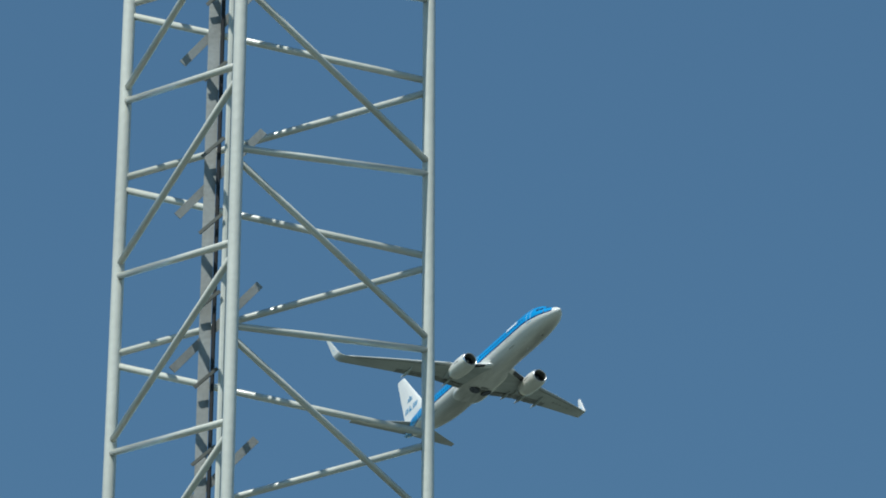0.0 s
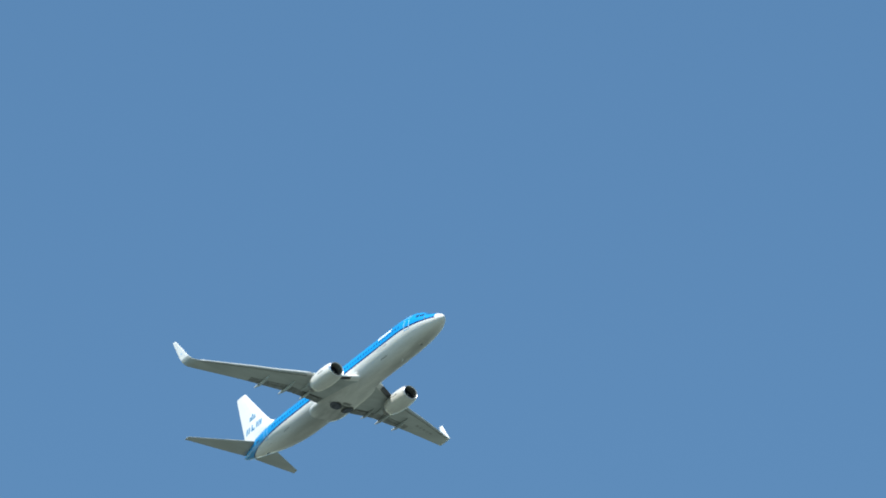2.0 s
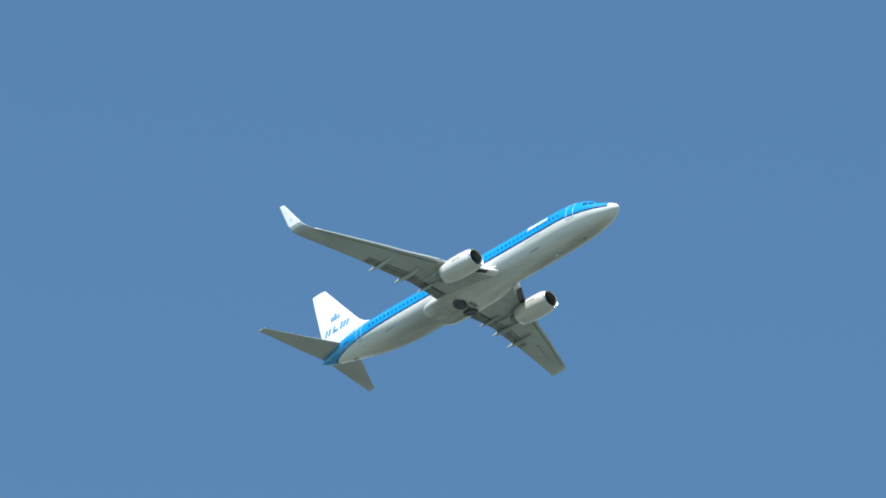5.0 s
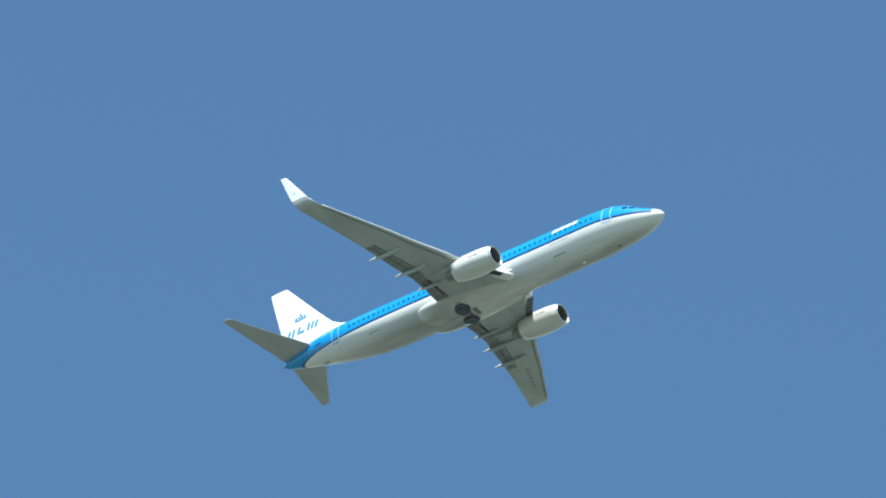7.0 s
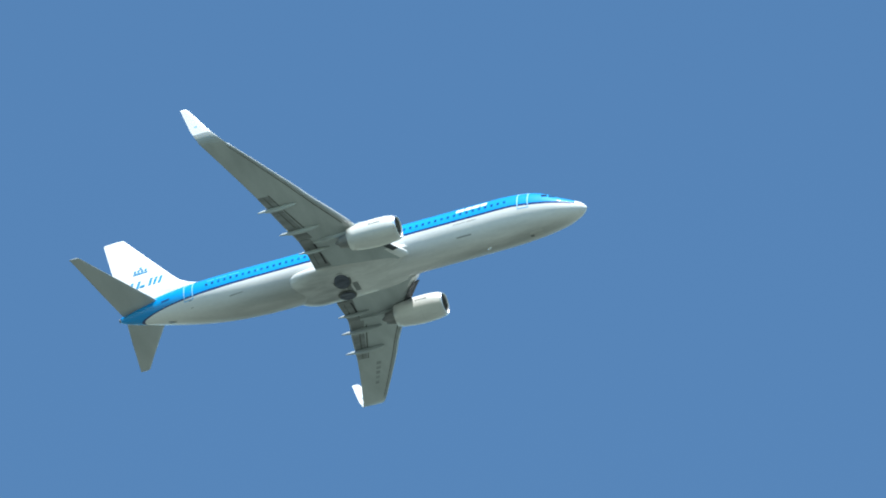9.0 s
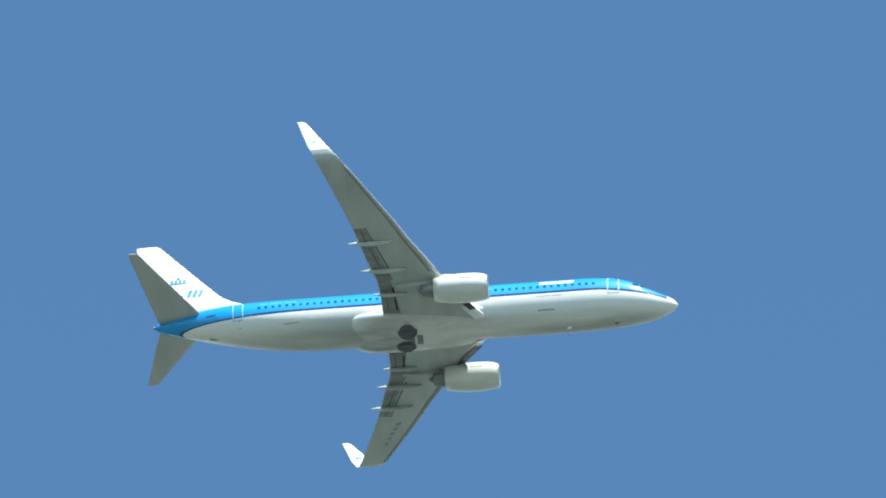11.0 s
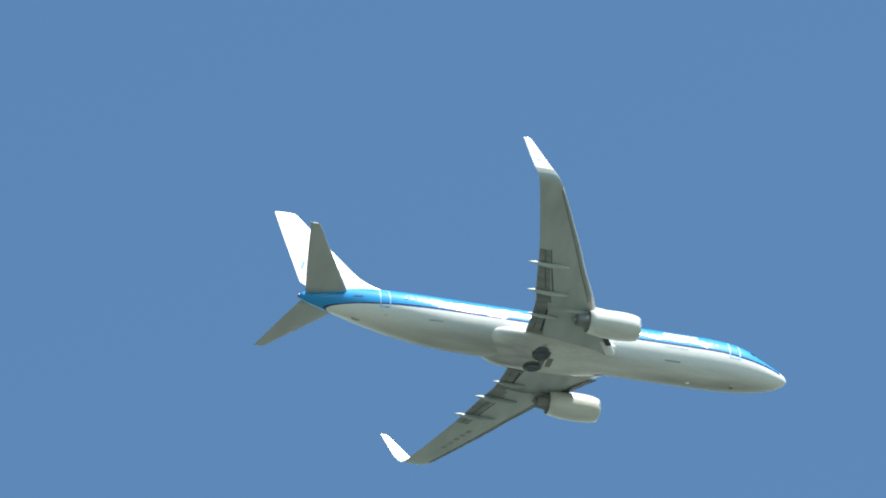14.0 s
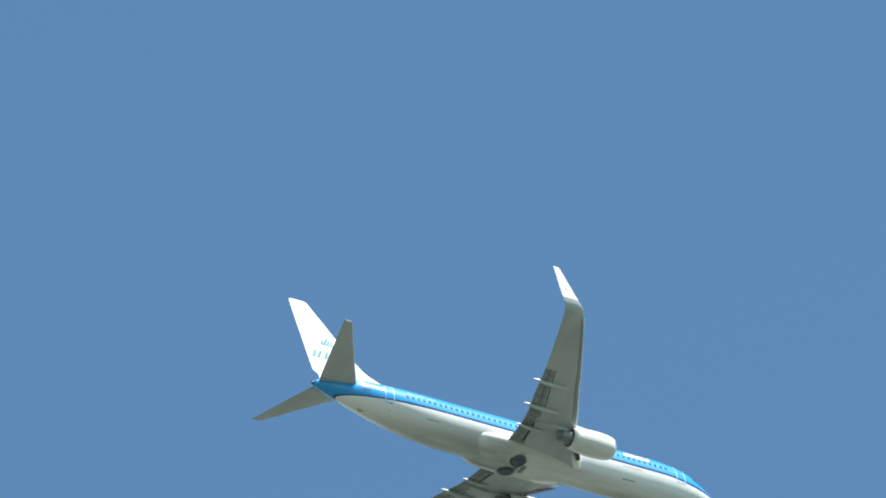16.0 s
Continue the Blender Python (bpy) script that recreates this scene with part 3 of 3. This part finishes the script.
def build_wing(sign):
    ys = [-1.2, -1.9, -2.4, -2.9, -3.4, -3.9, -4.4, -5.0, -5.7, -6.5, -7.7, -9.0, -10.4, -11.7, -13.0, -14.2, -15.4, -16.3]
    rings = []
    for y in ys:
        le, te, z, thick = glide(WING, y)
        rings.append([(px, -sign * y, z + pz) for px, pz in airfoil(le, te, thick)])
    blend = [row for row in WINGLET if row[1] < 1.4]
    rings = rings[:-1] + blade_rings(blend, sign)
    wing = part("wing", loft(rings, cap=False), M_WING, airliner, "grey swept wing with a stained underside", smooth=True)
    wing.data.materials.append(M_WHITE)
    # the glove ahead of the root is white
    for p in wing.data.polygons:
        p.material_index = 1 if p.index < 56 and 11 <= p.index % 28 <= 16 else 0
    winglet = part("winglet", loft(blade_rings(WINGLET[len(blend) - 1:], sign), cap=False), M_WHITE, wing, "white upswept winglet", smooth=True)
    # pale mark on the inner face of the winglet
    part("winglet_mark", slab([[(x, sign * (17.145 + 0.155 * (z - 1.98) - 0.055), z) for z in (1.98, 2.10)] for x in (-24.60, -25.05)], (0, -sign, 0.15), 0.01), M_OUTLINE, winglet, "small pale blue mark")
    part("winglet_mark", slab([[(x, sign * (17.145 + 0.155 * (z - 1.98) + 0.055), z) for z in (1.98, 2.10)] for x in (-24.60, -25.05)], (0, sign, -0.15), 0.01), M_OUTLINE, winglet, "small pale blue mark")
    # bare metal leading edge
    grid = []
    for k in range(19):
        y = 5.6 + 10.6 * k / 18
        le, te, z, thick = wing_row(y)
        c = le - te
        grid.append([(le - c * f + 0.004, sign * y, z + c * h + 0.0) for f, h in ((0.045, 0.052), (0.012, 0.030), (-0.002, 0.006), (0.012, -0.022), (0.05, -0.040))])
    part("slat", slab(grid, (1, 0, 0), 0.010), M_EDGE, wing, "bare metal slat", smooth=True)
    # gaps of slats, flaps and aileron
    for y0, y1, f0, f1, w in ((5.9, 16.0, 0.105, 0.12, 0.020), (5.9, 10.3, 0.70, 0.72, 0.030), (6.6, 10.2, 0.83, 0.86, 0.028), (2.5, 4.6, 0.83, 0.80, 0.024),
                              (2.5, 4.6, 0.93, 0.92, 0.016)):
        part("control_gap", wing_mark(sign * y0, sign * y1, f0, f1, w, drop=0.05 if y0 < 5 else 0.0), M_SEAM if y0 > 5 else M_DARK, wing, "dark gap of a control surface")
    # folded flap ends that hang below the wing beside the engine
    # the cove's shade is painted into this flap's grey
    part("inboard_flap", slab([[under_wing(sign * y, f) + Vector((0, 0, -0.02 - 0.10 * (f - 0.8))) for f in (0.80, 0.90, 0.99)] for y in (2.2, 3.2, 4.3, 5.2)], (0, 0, 1), 0.03), M_SOOT_SHADE, wing, "sooty inboard flap with cove shade painted in")
    # outboard flaps carry painted shade from around the flap tracks
    for y0, y1 in ((6.25, 8.2), (8.25, 10.25)):
        part("outboard_flap", slab([[under_wing(sign * (y0 + (y1 - y0) * k / 4), f) for f in (0.745, 0.80, 0.86, 0.92, 0.985)] for k in range(5)], (0, 0, 1), 0.008), M_FLAP, wing, "streaked grey outboard flap with shade painted in")
    # sooty flap panel behind the engine, with shade painted in
    part("flap_panel", slab([[under_wing(sign * y, f) for f in (0.74, 0.86, 0.98)] for y in (5.25, 5.7, 6.15)], (0, 0, 1), 0.016), M_SOOT_SHADE, wing, "sooty flap panel with shade painted in")
    # canoe fairings of the flap tracks
    for y, ahead, behind, r in ((4.05, 2.0, 0.55, 0.15), (6.32, 2.6, 0.72, 0.19), (8.98, 2.4, 0.78, 0.18)):
        le, te, z, thick = wing_row(y)
        rs = []
        for k in range(17):
            s = k / 16
            x = te + ahead - (ahead + behind) * s
            f = min(0.99, max(0.1, (le - x) / (le - te)))
            zc = under_wing(y, f).z - 0.05 - 0.16 * math.sin(math.pi * min(1, s * 0.8)) if x > te else under_wing(y, 0.99).z - 0.14 + 0.05 * (s - 0.8)
            rr = r * max(0.05, math.sin(math.pi * (0.03 + 0.94 * s) ** 0.8)) ** 0.7
            rs.append([(x, sign * y + 0.72 * rr * math.cos(2 * math.pi * i / 12), zc + 1.25 * rr * math.sin(2 * math.pi * i / 12)) for i in range(12)])
        part("flap_track_fairing", loft(rs), M_WING, wing, "pale canoe-shaped flap fairing", smooth=True)
    # dark root flap of the leading edge
    deep, ys = ((-0.14, 0.16, 0.50), (1.95, 2.6, 3.2, 3.9, 4.3)) if sign > 0 else ((-0.10, 0.1, 0.35), (2.1, 2.6, 3.2, 3.6))
    grid = [[Vector((wing_row(y)[0] - d, sign * y, wing_row(y)[2] - 0.16 - 0.30 * max(0.0, d))) for d in deep] for y in ys]
    part("krueger_flap", slab(grid, (0, 0, 1), 0.02), M_RECESS, wing, "dark folded leading-edge flap")
    if sign > 0:
        for k in range(5):
            y = 11.2 + 0.62 * k
            part("registration_bar", slab([[under_wing(y + d, f) for f in (0.40, 0.46, 0.52)] for d in (-0.19, 0.19)], (0, 0, 1), 0.006), M_UNDER, wing, "dark lettering bar")
    return wing


def build_engine(sign):
    yc, zc = sign * 4.83, -1.90
    engine = new("engine")
    engine.parent = airliner
    tagged(engine, "white turbofan under the wing")

    def ring(x, r, n=40, drop=0.0, flat=0.0):
        out = []
        for i in range(n):
            a = 2 * math.pi * i / n
            s, c = math.sin(a), math.cos(a)
            z = r * c
            if c < -0.6:
                z = r * (-0.6 + (c + 0.6) * (1 - flat))
            out.append((x, yc + r * 1.02 * s, zc + z + drop))
        return out
    part("nacelle", loft([ring(x, r, 40, d, fl) for x, r, d, fl in ((-13.62, 0.93, -0.02, 0.3), (-13.85, 0.99, -0.01, 0.28), (-14.2, 1.04, 0, 0.25), (-14.8, 1.08, 0, 0.2), (-15.5, 1.08, 0, 0.12),
                                                                  (-16.2, 1.03, 0.01, 0.05), (-16.9, 0.94, 0.02, 0), (-17.4, 0.85, 0.03, 0), (-17.38, 0.80, 0.03, 0), (-16.6, 0.84, 0.02, 0))], cap=False), M_NACELLE, engine, "off-white engine cowling", smooth=True)
    part("inlet_lip", loft([ring(x, r, 40, d, fl) for x, r, d, fl in ((-13.62, 0.932, -0.02, 0.3), (-13.50, 0.90, -0.02, 0.3), (-13.42, 0.85, -0.02, 0.3), (-13.43, 0.81, -0.02, 0.3), (-13.52, 0.78, -0.02, 0.3))], cap=False), M_LIP, engine, "polished metal inlet lip", smooth=True)
    part("inlet_duct", loft([ring(x, r, 40, 0, fl) for x, r, fl in ((-13.52, 0.78, 0.3), (-13.8, 0.76, 0.2), (-14.4, 0.79, 0.0), (-14.45, 0.79, 0.0))], cap=False), M_SEAM, engine, "shaded inlet duct", smooth=True)
    part("fan", loft([ring(-14.40, 0.79), ring(-14.44, 0.79)]), M_FAN, engine, "dark fan face")
    blade = None
    for k in range(24):
        a = 2 * math.pi * k / 24
        m = Matrix.Translation((-14.33, yc, zc)) @ Matrix.Rotation(a, 4, "X")
        if blade is None:
            blade = part("fan_blade", loft([[(0.05, -0.02 - w, r), (0.06, 0.01 - w, r), (-0.05, 0.03 + w, r), (-0.06, w, r)] for r, w in ((0.2, 0.02), (0.5, 0.05), (0.77, 0.08))]), M_FAN, engine, "dark fan blade")
            blade.matrix_basis = m
        else:
            again(blade, engine, m)
    part("spinner", loft([ring(x, r, 20) for x, r in ((-13.95, 0.02), (-14.05, 0.12), (-14.2, 0.2), (-14.36, 0.25))]), M_SEAM, engine, "grey spinner", smooth=True)
    part("core_cowl", loft([ring(x, r, 28, 0.03) for x, r in ((-16.6, 0.66), (-17.4, 0.60), (-18.0, 0.50), (-18.25, 0.45), (-18.23, 0.40))]), M_CORE, engine, "burnt metal core cowl", smooth=True)
    part("exhaust_plug", loft([ring(x, r, 20, 0.03) for x, r in ((-18.1, 0.3), (-18.4, 0.2), (-18.6, 0.06))]), M_CORE, engine, "dark exhaust plug", smooth=True)
    rs = []
    for x, top, low, w in ((-14.6, -0.80, -0.95, 0.02), (-15.4, -0.62, -1.1, 0.14), (-16.6, -0.55, -1.2, 0.2), (-17.8, -0.80, -1.45, 0.2), (-19.2, -0.95, -1.42, 0.16), (-20.4, -1.0, -1.18, 0.03)):
        rs.append([(x, yc + w, top), (x, yc + w, low), (x, yc - w, low), (x, yc - w, top)])
    part("pylon", loft(rs), M_WING, engine, "grey engine pylon")
    # unreadable marking on the outer cowl, and a strake
    for s in (-1, 1):
        for x, w in ((-15.42, 0.17), (-15.20, 0.13), (-15.02, 0.10), (-14.85, 0.15), (-14.66, 0.13)):
            part("cowl_mark", slab([[(x + d, yc + s * 1.02 * 1.084 * math.sin(a), zc + 1.084 * math.cos(a)) for a in (1.44, 1.50, 1.56)] for d in (-w / 2, w / 2)], (0, s, 0.07), 0.006), M_SEAM, engine, "small grey cowling mark")
    part("cowl_seam", loft([ring(-15.12, 1.084, 40, 0, 0.17), ring(-15.14, 1.084, 40, 0, 0.16)], cap=False), M_BELLY, engine)


FIN = [(8.74, -37.98, -39.40, 0.08), (8.70, -37.86, -39.46, 0.11), (8.5, -37.66, -39.46, 0.12), (6.3, -35.84, -38.98, 0.24), (3.9, -33.82, -38.42, 0.36), (3.3, -33.24, -38.28, 0.38),
       (2.85, -32.55, -38.18, 0.36), (2.55, -31.75, -38.10, 0.30), (2.35, -31.0, -38.05, 0.24), (2.1, -29.9, -38.0, 0.20), (1.75, -29.6, -37.5, 0.20), (1.2, -31.5, -37.4, 0.2)]


def build_tail():
    rings = []
    for z, le, te, w in FIN:
        c = le - te
        prof = ((1.0, 0.0), (0.6, 0.36), (0.35, 0.5), (0.15, 0.42), (0.05, 0.26), (0.0, 0.0))
        rings.append([(le - c * f, w * h, z) for f, h in prof] + [(le - c * f, -w * h, z) for f, h in prof[-2:0:-1]])
    fin = part("tail_fin", loft(rings), M_FIN, airliner, "white tail fin with a blue emblem")

    def fin_half(x, z):
        le, te, w = glide(FIN, z)
        f = min(1, max(0, (le - x) / (le - te)))
        for (f0, h0), (f1, h1) in zip(((0.0, 0.0), (0.05, 0.26), (0.15, 0.42), (0.35, 0.5), (0.6, 0.36)), ((0.05, 0.26), (0.15, 0.42), (0.35, 0.5), (0.6, 0.36), (1.0, 0.0))):
            if f0 <= f <= f1:
                return w * (h0 + (h1 - h0) * (f - f0) / (f1 - f0))
        return 0.0

    def fin_shape(corners, sign, name="emblem_shape"):
        bm = bmesh.new()
        rows = [[bm.verts.new((x, sign * (fin_half(x, z) + o), z)) for x, z in corners] for o in (-0.01, 0.034)]
        bm.faces.new(rows[0][::-1])
        bm.faces.new(rows[1])
        n = len(corners)
        for i in range(n):
            bm.faces.new((rows[0][i], rows[0][(i + 1) % n], rows[1][(i + 1) % n], rows[1][i]))
        part(name, bm, M_LOGO, fin, "blue emblem shape")
    for sign in (-1, 1):
        for x0, x1, tall in ((-37.88, -37.66, 0.66), (-37.42, -37.20, 0.66), (-36.82, -36.60, 0.66), (-36.52, -36.10, 0.20), (-35.80, -35.58, 0.66), (-35.40, -35.18, 0.66), (-35.00, -34.78, 0.66)):
            fin_shape([(x0, 3.42), (x1, 3.42), (x1 + 0.33 * tall, 3.42 + tall), (x0 + 0.33 * tall, 3.42 + tall)], sign)
        fin_shape([(-37.04, 4.80), (-35.84, 4.80), (-35.80, 4.92), (-37.00, 4.92)], sign)
        for x in (-36.86, -36.56, -36.26, -35.96):
            fin_shape([(x - 0.12, 5.02), (x + 0.06, 5.02), (x + 0.09, 5.20), (x - 0.09, 5.20)], sign)
        fin_shape([(-36.50, 5.28), (-36.32, 5.28), (-36.30, 5.46), (-36.48, 5.46)], sign)
    for sign in (-1, 1):
        rings = []
        for y, le, te, z in ((0.25, -33.9, -37.75, 0.74), (1.1, -34.72, -37.98, 0.88), (3.0, -35.98, -38.45, 1.12), (5.5, -37.62, -39.02, 1.43), (6.90, -38.50, -39.34, 1.60), (7.12, -38.66, -39.42, 1.63), (7.17, -38.80, -39.42, 1.64)):
            rings.append([(px, sign * y, z + pz) for px, pz in airfoil(le, te, 0.09, 10)])
        part("tailplane", loft(rings), M_TAIL, airliner, "grey swept tailplane", smooth=True)


build_hull()
build_fairing()
for sign in (-1, 1):
    build_wing(sign)
    build_engine(sign)
build_tail()


def motions():
    walk(airliner, [
        (0, pose(-1277.049, 719.691, 618.537, -0.305, -6.899, -0.101)),
        (0.3, pose(-1244.492, 719.400, 619.355, -0.257, -6.735, -0.115)),
        (0.4, pose(-1233.640, 719.303, 619.628, -0.241, -6.681, -0.119)),
        (0.5, pose(-1225.283, 719.228, 619.838, -0.230, -6.640, -0.122)),
        (0.6, pose(-1211.935, 719.109, 620.173, -0.211, -6.576, -0.127)),
        (0.8, pose(-1190.230, 718.915, 620.718, -0.182, -6.472, -0.134)),
        (1, pose(-1168.525, 718.721, 621.264, -0.153, -6.371, -0.141)),
        (1.25, pose(-1141.394, 718.478, 621.945, -0.119, -6.250, -0.148)),
        (1.5, pose(-1114.263, 718.236, 622.627, -0.086, -6.132, -0.154)),
        (2, pose(-1060.001, 717.750, 623.990, -0.022, -5.898, -0.165)),
        (2.5, pose(-1005.740, 717.265, 625.354, 0.035, -5.685, -0.170)),
        (3, pose(-951.478, 716.780, 626.717, 0.089, -5.479, -0.174)),
        (4, pose(-842.954, 715.809, 629.443, 0.181, -5.115, -0.168)),
        (5, pose(-734.430, 714.839, 632.170, 0.252, -4.806, -0.147)),
        (6, pose(-625.906, 713.868, 634.896, 0.303, -4.552, -0.112)),
        (7, pose(-517.382, 712.898, 637.623, 0.335, -4.353, -0.063)),
        (8, pose(-408.858, 711.928, 640.349, 0.348, -4.208, 0.000)),
        (9, pose(-300.334, 710.957, 643.076, 0.340, -4.118, 0.077)),
        (10, pose(-191.810, 709.987, 645.802, 0.313, -4.083, 0.167)),
        (11, pose(-83.286, 709.016, 648.529, 0.266, -4.103, 0.272)),
        (12, pose(25.238, 708.046, 651.255, 0.200, -4.177, 0.390)),
        (13, pose(133.762, 707.075, 653.982, 0.112, -4.306, 0.522)),
        (14, pose(242.285, 706.105, 656.708, 0.005, -4.489, 0.669)),
        (15, pose(350.809, 705.134, 659.435, -0.123, -4.727, 0.830)),
        (16, pose(459.333, 704.164, 662.161, -0.273, -5.019, 1.006)),
    ])


motions()
